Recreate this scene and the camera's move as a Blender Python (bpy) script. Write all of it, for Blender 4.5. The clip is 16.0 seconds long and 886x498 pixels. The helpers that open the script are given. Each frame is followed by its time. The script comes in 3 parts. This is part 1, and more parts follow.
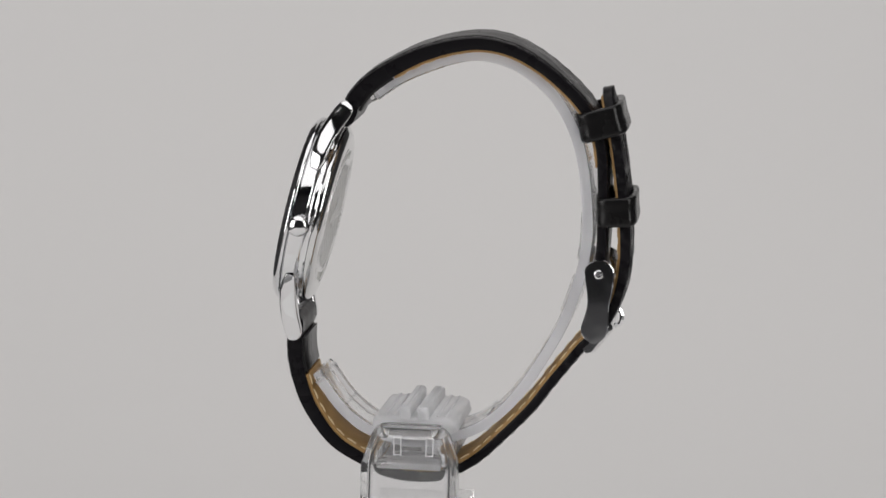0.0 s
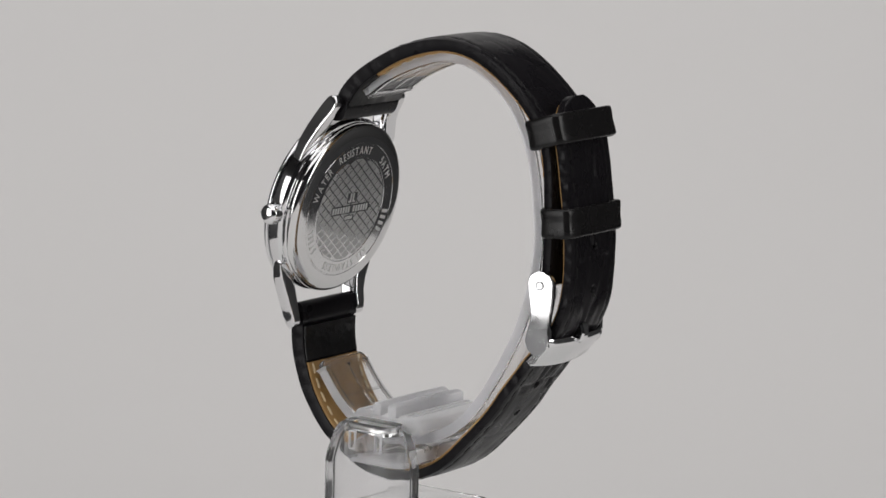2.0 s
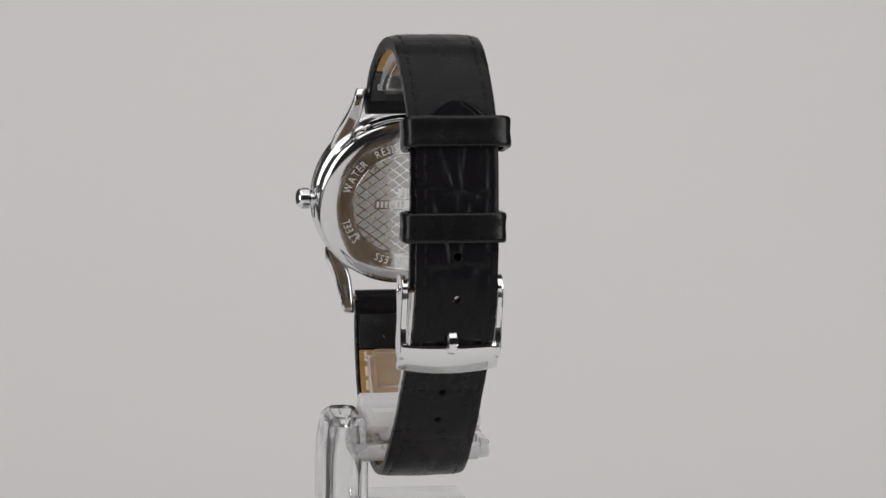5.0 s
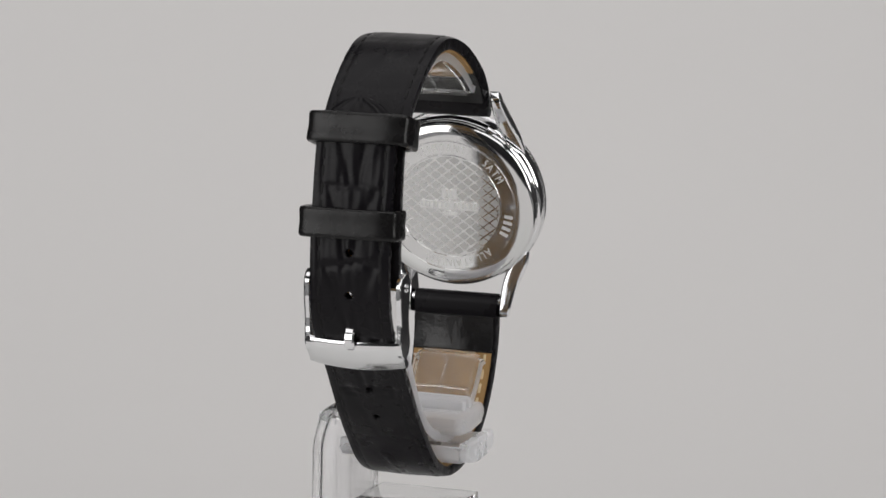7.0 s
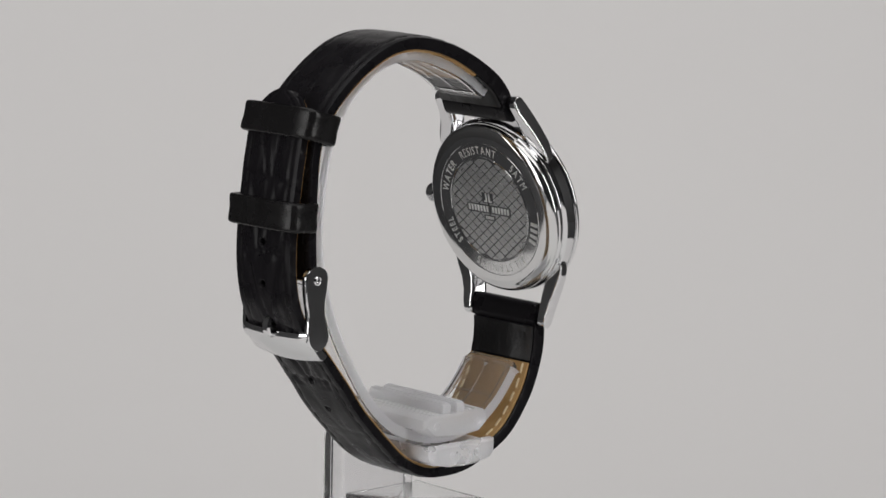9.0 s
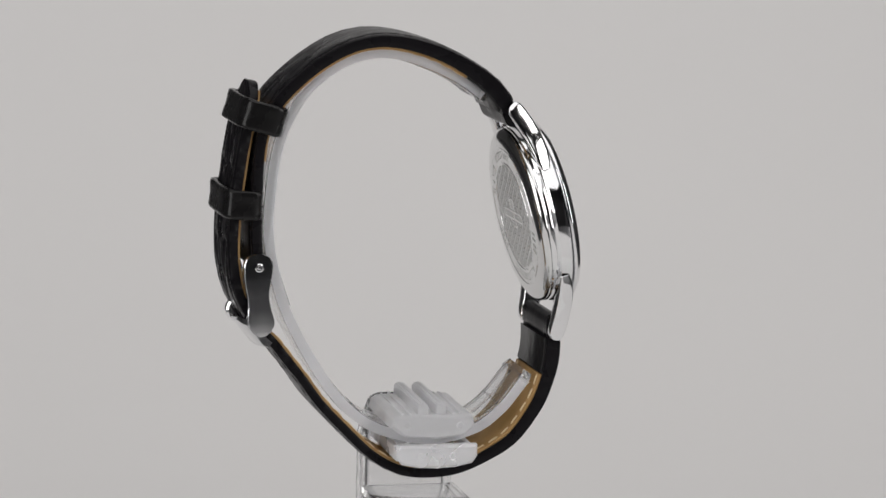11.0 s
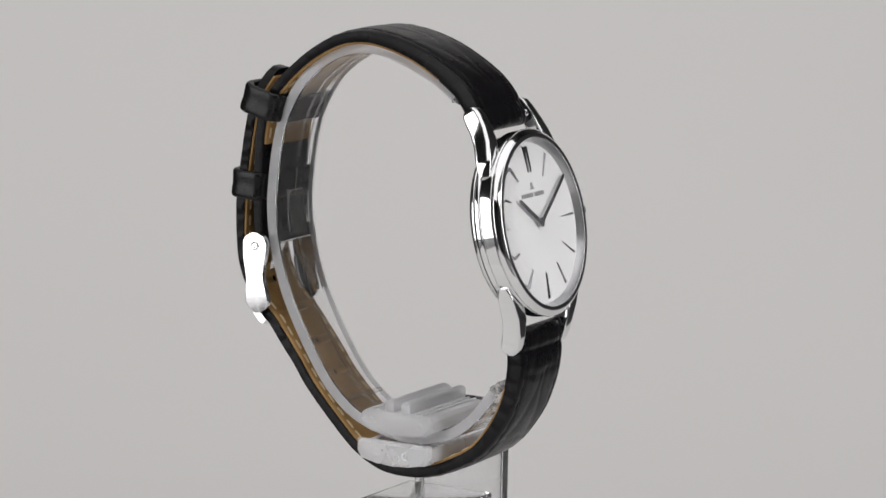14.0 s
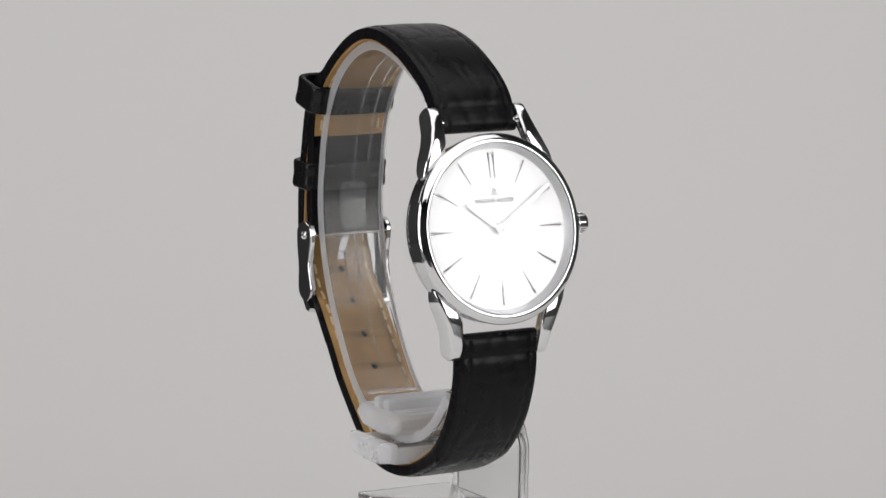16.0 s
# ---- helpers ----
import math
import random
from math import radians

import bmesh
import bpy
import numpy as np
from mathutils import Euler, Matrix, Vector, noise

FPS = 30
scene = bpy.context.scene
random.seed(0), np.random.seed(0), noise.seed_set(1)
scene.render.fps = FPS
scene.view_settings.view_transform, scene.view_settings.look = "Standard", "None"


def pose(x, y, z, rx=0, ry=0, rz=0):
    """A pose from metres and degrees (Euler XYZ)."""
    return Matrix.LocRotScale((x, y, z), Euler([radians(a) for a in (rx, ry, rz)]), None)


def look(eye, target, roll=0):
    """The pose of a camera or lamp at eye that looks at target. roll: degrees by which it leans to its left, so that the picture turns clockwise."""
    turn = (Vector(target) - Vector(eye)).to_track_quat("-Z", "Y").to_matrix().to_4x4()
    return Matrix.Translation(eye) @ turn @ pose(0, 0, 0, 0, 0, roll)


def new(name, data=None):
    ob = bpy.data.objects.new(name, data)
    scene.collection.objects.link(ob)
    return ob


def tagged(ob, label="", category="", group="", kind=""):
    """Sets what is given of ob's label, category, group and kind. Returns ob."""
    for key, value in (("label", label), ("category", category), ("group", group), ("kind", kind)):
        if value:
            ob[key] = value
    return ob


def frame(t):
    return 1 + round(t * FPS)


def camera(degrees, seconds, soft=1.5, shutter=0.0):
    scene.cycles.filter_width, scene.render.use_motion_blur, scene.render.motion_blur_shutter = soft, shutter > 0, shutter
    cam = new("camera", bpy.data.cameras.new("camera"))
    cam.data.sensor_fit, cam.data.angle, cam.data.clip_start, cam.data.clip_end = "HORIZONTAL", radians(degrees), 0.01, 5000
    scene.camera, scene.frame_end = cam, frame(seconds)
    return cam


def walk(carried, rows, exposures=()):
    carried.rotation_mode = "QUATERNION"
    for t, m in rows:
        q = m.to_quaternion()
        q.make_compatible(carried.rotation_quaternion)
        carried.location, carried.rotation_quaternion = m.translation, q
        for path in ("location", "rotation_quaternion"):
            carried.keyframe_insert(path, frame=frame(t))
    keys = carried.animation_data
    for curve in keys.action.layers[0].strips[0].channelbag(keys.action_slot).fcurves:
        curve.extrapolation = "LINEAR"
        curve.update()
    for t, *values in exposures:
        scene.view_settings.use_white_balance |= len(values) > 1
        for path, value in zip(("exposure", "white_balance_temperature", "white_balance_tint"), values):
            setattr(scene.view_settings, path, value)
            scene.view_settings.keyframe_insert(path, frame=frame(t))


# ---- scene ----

# The watch sits on a clear stand on a slow turntable; the turntable's axis is the world's z axis.
cam = camera(14.853, 16.0, soft=1.55)
EYE = (0.0, -0.5674, 0.1721)
AIM = (EYE[0] + 0.00506, EYE[1] + 0.98706, EYE[2] - 0.16028)
walk(cam, [(0.0, look(EYE, AIM, 1.2)), (16.0, look(EYE, AIM, 1.2))])

TURN_START, TURN_RATE = 173.59, -14.449   # degrees, degrees a second
STAND_YAW = -1.6   # the stand is turned a little against the watch
MM = 0.001

# ---- light ----
world = bpy.data.worlds.new("studio")
scene.world = world
world.use_nodes = True
world.node_tree.nodes["Background"].inputs[0].default_value = (0.9, 0.95, 1.0, 1)
world.node_tree.nodes["Background"].inputs[1].default_value = 0.03
scene.view_settings.exposure = 0.0


def softbox(name, eye, target, w, h, watts, colour=(1, 1, 1)):
    data = bpy.data.lights.new(name, "AREA")
    data.shape, data.size, data.size_y, data.energy, data.color = "RECTANGLE", w, h, watts, colour
    ob = new(name, data)
    ob.matrix_world = look(eye, target)
    return ob


softbox("softbox_right", (0.70, -0.43, 0.33), (0, 0.0, 0.09), 0.32, 0.68, 2.45, (1.0, 0.985, 0.97))
softbox("softbox_left", (-0.68, -0.52, 0.23), (0, 0.0, 0.09), 0.58, 0.68, 3.3, (1.0, 0.985, 0.975))
softbox("softbox_top", (0.0, -0.34, 1.05), (0, -0.30, 0.0), 1.5, 1.66, 9.9, (1.0, 0.985, 0.978))


# ---- materials ----
def material(name, colour, rough=0.5, metal=0.0, **more):
    m = bpy.data.materials.new(name)
    m.use_nodes = True
    b = m.node_tree.nodes["Principled BSDF"]
    b.inputs["Base Color"].default_value = (*colour, 1)
    b.inputs["Roughness"].default_value = rough
    b.inputs["Metallic"].default_value = metal
    for key, value in more.items():
        b.inputs[key.replace("_", " ")].default_value = value
    return m


def node(m, kind, **values):
    n = m.node_tree.nodes.new(kind)
    for key, value in values.items():
        n.inputs[key.replace("_", " ")].default_value = value
    return n


def wire(m, a, out, b, into):
    m.node_tree.links.new(a.outputs[out], b.inputs[into])


def principled(m):
    return m.node_tree.nodes["Principled BSDF"]


def vary_rough(m, low, high, scale, coords="Object"):
    """Roughness that wanders between low and high: smears, fine wear."""
    tc, n = node(m, "ShaderNodeTexCoord"), node(m, "ShaderNodeTexNoise", Scale=scale, Detail=5.0)
    r = node(m, "ShaderNodeMapRange", To_Min=low, To_Max=high, From_Min=0.3, From_Max=0.7)
    wire(m, tc, coords, n, "Vector"), wire(m, n, "Fac", r, "Value"), wire(m, r, "Result", principled(m), "Roughness")


def vary_colour(m, a, b, scale, coords="Object"):
    tc, n = node(m, "ShaderNodeTexCoord"), node(m, "ShaderNodeTexNoise", Scale=scale, Detail=6.0)
    c = node(m, "ShaderNodeValToRGB")
    c.color_ramp.elements[0].color, c.color_ramp.elements[1].color = (*a, 1), (*b, 1)
    c.color_ramp.elements[0].position, c.color_ramp.elements[1].position = 0.3, 0.7
    wire(m, tc, coords, n, "Vector"), wire(m, n, "Fac", c, "Fac"), wire(m, c, "Color", principled(m), "Base Color")


def grain(m, scale, strength, distance, coords="Object", voronoi=False):
    tc = node(m, "ShaderNodeTexCoord")
    if voronoi:
        n = node(m, "ShaderNodeTexVoronoi", Scale=scale)
        out = "Distance"
    else:
        n = node(m, "ShaderNodeTexNoise", Scale=scale, Detail=5.0)
        out = "Fac"
    bump = node(m, "ShaderNodeBump", Strength=strength, Distance=distance)
    wire(m, tc, coords, n, "Vector"), wire(m, n, out, bump, "Height"), wire(m, bump, "Normal", principled(m), "Normal")


STEEL = material("polished_steel", (0.80, 0.80, 0.81), 0.06, 1.0)
vary_rough(STEEL, 0.04, 0.10, 400)
BACK_STEEL = material("case_back_steel", (0.74, 0.74, 0.74), 0.07, 1.0)
vary_rough(BACK_STEEL, 0.05, 0.10, 300)
ENGRAVED = material("etched_steel", (0.84, 0.84, 0.83), 0.5, 1.0)
MATT_STEEL = material("matt_lozenge_steel", (0.66, 0.66, 0.655), 0.3, 1.0)
vary_rough(MATT_STEEL, 0.24, 0.40, 700)
MARKER = material("polished_marker", (0.35, 0.35, 0.37), 0.12, 1.0)
LEATHER = material("black_leather", (0.0082, 0.0074, 0.0088), 0.3, Specular_IOR_Level=0.13)
vary_rough(LEATHER, 0.23, 0.36, 260)
grain(LEATHER, 1100, 0.25, 0.00012)
GLOSSY_LEATHER = material("smooth_black_leather", (0.008, 0.0075, 0.0078), 0.3, Specular_IOR_Level=0.28)
vary_rough(GLOSSY_LEATHER, 0.18, 0.34, 300)
grain(GLOSSY_LEATHER, 900, 0.15, 0.0001)
DARK_LINING = material("black_lining", (0.010, 0.0095, 0.010), 0.3, Specular_IOR_Level=0.35)
grain(DARK_LINING, 330, 0.55, 0.0006)
LINING = material("tan_lining", (0.38, 0.22, 0.075), 0.65)
vary_colour(LINING, (0.30, 0.165, 0.05), (0.43, 0.26, 0.10), 220)
grain(LINING, 2500, 0.3, 0.0001)
CREAM_THREAD = material("cream_thread", (0.72, 0.58, 0.36), 0.7)
BLACK_THREAD = material("black_thread", (0.009, 0.0085, 0.009), 0.5, Specular_IOR_Level=0.16)
DIAL = material("white_dial", (0.80, 0.80, 0.81), 0.35)
PRINT = material("dark_print", (0.10, 0.10, 0.11), 0.5)
REHAUT = material("brushed_ring", (0.62, 0.62, 0.64), 0.3, 1.0)
GLASS = material("watch_glass", (1, 1, 1), 0.0, 0.0, Transmission_Weight=1.0, IOR=1.5)
ACRYLIC = material("clear_acrylic", (0.985, 0.985, 0.99), 0.05, 0.0, Transmission_Weight=0.96, IOR=1.3)
vary_rough(ACRYLIC, 0.02, 0.10, 160)
SAWN = material("sanded_acrylic_edge", (0.95, 0.95, 0.97), 0.4, 0.0, Transmission_Weight=0.72, IOR=1.07)
# whiter and less clear than the acrylic: the slot rims' glints as colour
RIM_GLINT = material("rim_glint_acrylic", (0.95, 0.95, 0.97), 0.35, 0.0, Transmission_Weight=0.25, IOR=1.1)
CUFF_CLEAR = material("clear_cuff_acrylic", (0.985, 0.985, 0.99), 0.05, 0.0, Transmission_Weight=0.95, IOR=1.22)
vary_rough(CUFF_CLEAR, 0.02, 0.12, 140)
CLOUDY = material("milky_acrylic", (0.97, 0.97, 0.985), 0.3, 0.0, Transmission_Weight=0.58, IOR=1.06)
vary_rough(CLOUDY, 0.15, 0.4, 120)
FROSTED = material("cloudy_acrylic", (0.97, 0.97, 0.985), 0.4, 0.0, Transmission_Weight=0.6, IOR=1.07)
vary_rough(FROSTED, 0.3, 0.55, 160)
PAPER = material("backdrop_paper", (0.78, 0.767, 0.762), 0.9)
vary_colour(PAPER, (0.77, 0.757, 0.752), (0.79, 0.777, 0.772), 3)
TURNTABLE = material("white_turntable", (0.78, 0.78, 0.77), 0.5)
TABLE = material("dark_table", (0.035, 0.035, 0.037), 0.6)
vary_colour(TABLE, (0.03, 0.03, 0.032), (0.045, 0.045, 0.047), 8)
GREY_WALL = material("grey_wall", (0.17, 0.17, 0.17), 0.9)
vary_colour(GREY_WALL, (0.16, 0.16, 0.16), (0.18, 0.18, 0.18), 2)
WALL = material("dark_wall", (0.06, 0.06, 0.063), 0.9)
vary_colour(WALL, (0.055, 0.055, 0.058), (0.065, 0.065, 0.068), 2)


# ---- mesh helpers; shapes are drawn in millimetres ----
def mesh_of(bm, name, mat, sharp=38):
    bmesh.ops.recalc_face_normals(bm, faces=bm.faces)
    for f in bm.faces:
        f.smooth = True
    for e in bm.edges:
        if len(e.link_faces) == 2 and e.calc_face_angle(0) > radians(sharp):
            e.smooth = False
    bmesh.ops.scale(bm, vec=(MM, MM, MM), verts=bm.verts)
    me = bpy.data.meshes.new(name)
    bm.to_mesh(me)
    bm.free()
    me.materials.append(mat)
    return me


def part(name, bm, mat, parent, label="", sharp=38):
    ob = new(name, mesh_of(bm, name, mat, sharp))
    ob.parent = parent
    if label:
        tagged(ob, label)
    return ob


def piece(name, me, parent, m):
    ob = new(name, me)
    ob.parent = parent
    ob.matrix_basis = m
    return ob


def rings(bm, loops, closed_path=False, caps=True):
    """Skin a row of equal closed loops of points."""
    vs = [[bm.verts.new(p) for p in loop] for loop in loops]
    n = len(vs[0])
    pairs = list(zip(vs, vs[1:])) + ([(vs[-1], vs[0])] if closed_path else [])
    for a, b in pairs:
        for i in range(n):
            bm.faces.new((a[i], a[(i + 1) % n], b[(i + 1) % n], b[i]))
    if caps and not closed_path:
        bm.faces.new(vs[0]), bm.faces.new(vs[-1])
    return vs


def lathe(bm, profile, frame_at, steps=128):
    """Turn (radius, height) about the axis of frame_at(a, b, h); an end at radius 0 closes."""
    vs = []
    for r, h in profile:
        if r == 0:
            vs.append([bm.verts.new(frame_at(0, 0, h))])
        else:
            vs.append([bm.verts.new(frame_at(r * math.cos(k * math.tau / steps), r * math.sin(k * math.tau / steps), h)) for k in range(steps)])
    for a, b in zip(vs, vs[1:]):
        for k in range(steps):
            j = (k + 1) % steps
            if len(a) == 1 and len(b) > 1:
                bm.faces.new((a[0], b[k], b[j]))
            elif len(b) == 1 and len(a) > 1:
                bm.faces.new((a[k], a[j], b[0]))
            elif len(a) > 1:
                bm.faces.new((a[k], a[j], b[j], b[k]))


def box(bm, x0, x1, y0, y1, z0, z1, bevel=0.0):
    made = bmesh.ops.create_cube(bm, size=1)["verts"]
    bmesh.ops.scale(bm, vec=(x1 - x0, y1 - y0, z1 - z0), verts=made)
    bmesh.ops.translate(bm, vec=((x0 + x1) / 2, (y0 + y1) / 2, (z0 + z1) / 2), verts=made)
    if bevel:
        edges = list({e for v in made for e in v.link_edges})
        bmesh.ops.bevel(bm, geom=edges, offset=bevel, segments=2, affect="EDGES", profile=0.5)


def spline(points, step):
    """A smooth line through plan points (u, z), cut into even steps: (place, tangent, length so far)."""
    pts = [Vector(p) for p in points]
    pts = [2 * pts[0] - pts[1]] + pts + [2 * pts[-1] - pts[-2]]
    dense = []
    for a, b, c, d in zip(pts, pts[1:], pts[2:], pts[3:]):
        for k in range(24):
            t = k / 24
            dense.append(0.5 * (2 * b + (c - a) * t + (2 * a - 5 * b + 4 * c - d) * t * t + (3 * b - a - 3 * c + d) * t ** 3))
    dense.append(pts[-2])
    run = [0.0]
    for a, b in zip(dense, dense[1:]):
        run.append(run[-1] + (b - a).length)
    n = max(2, round(run[-1] / step))
    out, j = [], 0
    for k in range(n + 1):
        s = run[-1] * k / n
        while j < len(run) - 2 and run[j + 1] < s:
            j += 1
        f = (s - run[j]) / max(1e-9, run[j + 1] - run[j])
        out.append([dense[j].lerp(dense[j + 1], f), None, s])
    for k, row in enumerate(out):
        a, b = out[max(0, k - 1)][0], out[min(n, k + 1)][0]
        row[1] = (b - a).normalized()
    return out


HUB = Vector((-5.0, 80.0))


def outward(p, t):
    n = Vector((t.y, -t.x))
    return n if n.dot(p - HUB) > 0 else -n


def at_line(line, s):
    """Place, tangent and outward normal at length s."""
    row = min(line, key=lambda r: abs(r[2] - s))
    return row[0], row[1], outward(row[0], row[1])


def cutaway(ob, cutter_bm):
    """Cut a shape, drawn in millimetres, out of ob for good."""
    cutter = new("cutter", mesh_of(cutter_bm, "cutter", LEATHER))
    mod = ob.modifiers.new("cut", "BOOLEAN")
    mod.object, mod.operation, mod.solver = cutter, "DIFFERENCE", "EXACT"
    bpy.context.view_layer.update()
    done = bpy.data.meshes.new_from_object(ob.evaluated_get(bpy.context.evaluated_depsgraph_get()))
    ob.modifiers.clear()
    ob.data = done
    bpy.data.objects.remove(cutter)


# ---- the studio ----
def studio():
    bm = bmesh.new()
    prof = [(-400, 0.6), (-200, 0.6), (150, 0.6), (230, 0.6)]
    for k in range(1, 33):
        a = math.pi / 2 * k / 32
        prof.append((230 + 450 * math.sin(a), 0.6 + 450 * (1 - math.cos(a))))
    prof.append((680, 1050))
    top = [[bm.verts.new((x, y, z - 30)) for y, z in prof] for x in (-200, 228)]
    low = [[bm.verts.new((x, y + (1.2 if z > 2 else 0), z - 30.5)) for y, z in prof] for x in (-200, 228)]
    n = len(prof)
    for k in range(n - 1):
        bm.faces.new((top[0][k], top[0][k + 1], top[1][k + 1], top[1][k]))
        bm.faces.new((low[0][k], low[0][k + 1], low[1][k + 1], low[1][k]))
        for side in (0, 1):
            bm.faces.new((top[side][k], top[side][k + 1], low[side][k + 1], low[side][k]))
    for k in (0, n - 1):
        bm.faces.new((top[0][k], top[1][k], low[1][k], low[0][k]))
    paper = part("backdrop", bm, PAPER, None)
    tagged(paper, "pale grey seamless paper sweep behind the turntable", "backdrop", kind="structure")
    bm = bmesh.new()
    box(bm, -450, 450, -560, 760, -70, -30.2, 4)
    tagged(part("table", bm, TABLE, None), "dark matt studio table top under the turntable", "table", kind="structure")
    for name, dims in (("floor", (-1300, 1300, -1600, 1300, -820, -800)), ("ceiling", (-1300, 1300, -1600, 1300, 1500, 1520)),
                       ("wall_north", (-1300, 1300, 1300, 1320, -800, 1500)), ("wall_south", (-1300, 1300, -1620, -1600, -800, 1500)),
                       ("wall_east", (1300, 1320, -1600, 1300, -800, 1500)), ("wall_west", (-1320, -1300, -1600, 1300, -800, 1500))):
        bm = bmesh.new()
        box(bm, *dims)
        plain = name in ("floor", "wall_south")
        tagged(part(name, bm, WALL if plain else GREY_WALL, None), ("dark" if plain else "grey") + " painted studio " + name.split("_")[0], name.split("_")[0], kind="structure")
    for x in (-400, 400):
        for y in (-510, 700):
            bm = bmesh.new()
            box(bm, x - 30, x + 30, y - 30, y + 30, -800, -70, 3)
            tagged(part("table_leg", bm, TABLE, None), "dark square table leg", "table leg", group="legs of the table", kind="structure")


def turntable():
    root = new("turntable")
    tagged(root, "round white turntable disc under the clear stand", "turntable")
    bm = bmesh.new()
    flat = lambda a, b, h: (a, b, h)
    lathe(bm, [(0, -0.2), (98, -0.2), (99.4, -0.8), (100, -2), (100, -12), (98, -14), (0, -14)], flat)
    part("disc", bm, TURNTABLE, root)
    bm = bmesh.new()
    lathe(bm, [(0, -13.8), (70, -13.8), (74, -27), (74, -29.3), (0, -29.3)], flat)
    part("foot", bm, TABLE, root, "dark round motor foot")
    return root


# ---- the clear stand ----
CUFF = [(8.9, 105.8), (3.3, 109.6), (-4.2, 112.7), (-9.9, 113.5), (-15.7, 111.9), (-21.4, 107.6), (-25.0, 101.8), (-26.6, 96.6), (-27.4, 90.8),
        (-27.7, 84.5), (-26.8, 78.0), (-24.2, 69.8), (-19.2, 60.7), (-14.4, 54.4), (-8.7, 50.4), (-0.1, 48.4), (7.5, 49.8), (12.2, 53.0), (15.8, 57.4), (17.1, 59.2)]


def stand():
    root = new("watch_stand")
    tagged(root, "clear acrylic watch stand with a C-shaped cuff", "watch stand")
    line = spline(CUFF, 0.4)
    total = line[-1][2]

    def strip(lo_v, hi_v, inner, outer, s0, s1, r=0.35):
        bm = bmesh.new()
        loops = []
        for p, t, s in line:
            if s0 <= s <= s1:
                n = outward(p, t)
                end = min(s - s0, s1 - s)
                k = 0.0 if end > 1.2 else 0.9 * (1 - end / 1.2) ** 2
                sec = [(lo_v + r + k, inner), (hi_v - r - k, inner), (hi_v - k, inner + r), (hi_v - k, outer - r), (hi_v - r - k, outer), (lo_v + r + k, outer), (lo_v + k, outer - r), (lo_v + k, inner + r)]
                loops.append([(p.x + n.x * h, v, p.y + n.y * h) for v, h in sec])
        rings(bm, loops)
        return bm

    part("cuff", strip(-4.9, 6.9, -0.65, 1.15, 0, total), CUFF_CLEAR, root, "bent clear acrylic cuff inside the strap")
    part("cuff_edge", strip(-5.12, -4.88, -0.6, 1.1, 1.0, total - 1.0, 0.05), SAWN, root, "sanded whitish cuff edge")
    part("cuff_edge", strip(6.88, 7.12, -0.6, 1.1, 1.0, total - 1.0, 0.05), SAWN, root, "sanded whitish cuff edge")
    part("rib", strip(3.6, 4.0, -0.9, -0.66, 6, 52, 0.1), ACRYLIC, root)
    part("rib", strip(0.8, 1.2, -0.9, -0.66, 1.5, total - 1.5, 0.1), ACRYLIC, root)
    for v in (-4.3, 5.9):
        part("rib", strip(v, v + 0.35, -0.85, -0.66, total - 17, total - 1.2, 0.08), ACRYLIC, root)
        part("rib", strip(v, v + 0.35, -0.85, -0.66, 1.2, 14, 0.08), ACRYLIC, root)
    for s0 in (1.2, 94.0, total - 8.0, total - 1.6):
        part("cross_rib", strip(-4.8, 6.8, -0.86, -0.66, s0, s0 + 0.9, 0.05), ACRYLIC, root)
    part("pad", strip(-1.6, 3.6, -1.2, -0.68, 55, 63.5, 0.1), CUFF_CLEAR, root)
    part("pad", strip(-1.6, 3.6, -1.2, -0.68, 66.5, 73, 0.1), CUFF_CLEAR, root)
    # bracket inside the cuff's foot: two tall fins between two cross bars
    def plate(name, x0, x1, y0, y1, z0, z1, bevel=0.2, mat=FROSTED):
        bm = bmesh.new()
        box(bm, x0, x1, y0, y1, z0, z1, bevel)
        return part(name, bm, mat, root)

    for u0, u1 in ((-2.75, -0.75), (0.45, 2.35)):
        fin = plate("fin", u0, u1, -8.2, 11.0, 52.6, 54.7, 0.45)
        for k in (0, 1):
            bm = bmesh.new()
            box(bm, u0 + 0.3 + 0.5 * k, u1 - 0.3 - 0.5 * k, -7.6, 10.6, 54.6 + 0.1 * k, 54.8 + 0.1 * k, 0.03)
            part("ridge", bm, FROSTED, fin)
    bm = bmesh.new()
    loops = []
    for v, k in ((-8.9, 0.5), (-8.5, 0.1), (-8.0, 0.0), (9.6, 0.0), (10.2, 0.3), (10.4, 0.7)):
        loops.append([(-7.4 + k, v, 50.9 + k), (-5.0, v, 49.3 + k), (0.3, v, 48.8 + k), (5.2, v, 49.3 + k), (7.0 - k, v, 50.6 + k), (7.0 - k, v, 52.3 - k),
                      (6.4 - k, v, 53.0 - k), (-6.0 + k, v, 53.1 - k), (-7.0 + k, v, 52.5 - k)])
    rings(bm, loops)
    part("saddle", bm, FROSTED, root, "milky ribbed saddle block inside the cuff")
    for u in (-5.2, -3.9, 3.6, 4.9):
        plate("ridge", u - 0.22, u + 0.22, -8.0, 9.6, 52.9, 53.3, 0.1, FROSTED)
    # boss under the cuff, through the strap's loop to the post: a shell with an end plate
    bm = bmesh.new()
    loops = []
    for v, k in ((-10.6, 0.4), (-10.2, 0.0), (-9.0, 0.0)):
        loops.append([(-6.6 + k, v, 48.2 - k), (7.2 - k, v, 48.2 - k), (7.2 - k, v, 46.2), (6.4 - k, v, 45.0 + k), (3.5, v, 44.4 + k), (0.3, v, 44.2 + k), (-3.0, v, 44.4 + k), (-5.8 + k, v, 45.0 + k), (-6.6 + k, v, 46.2)])
    rings(bm, loops)
    part("boss_end", bm, CLOUDY, root)
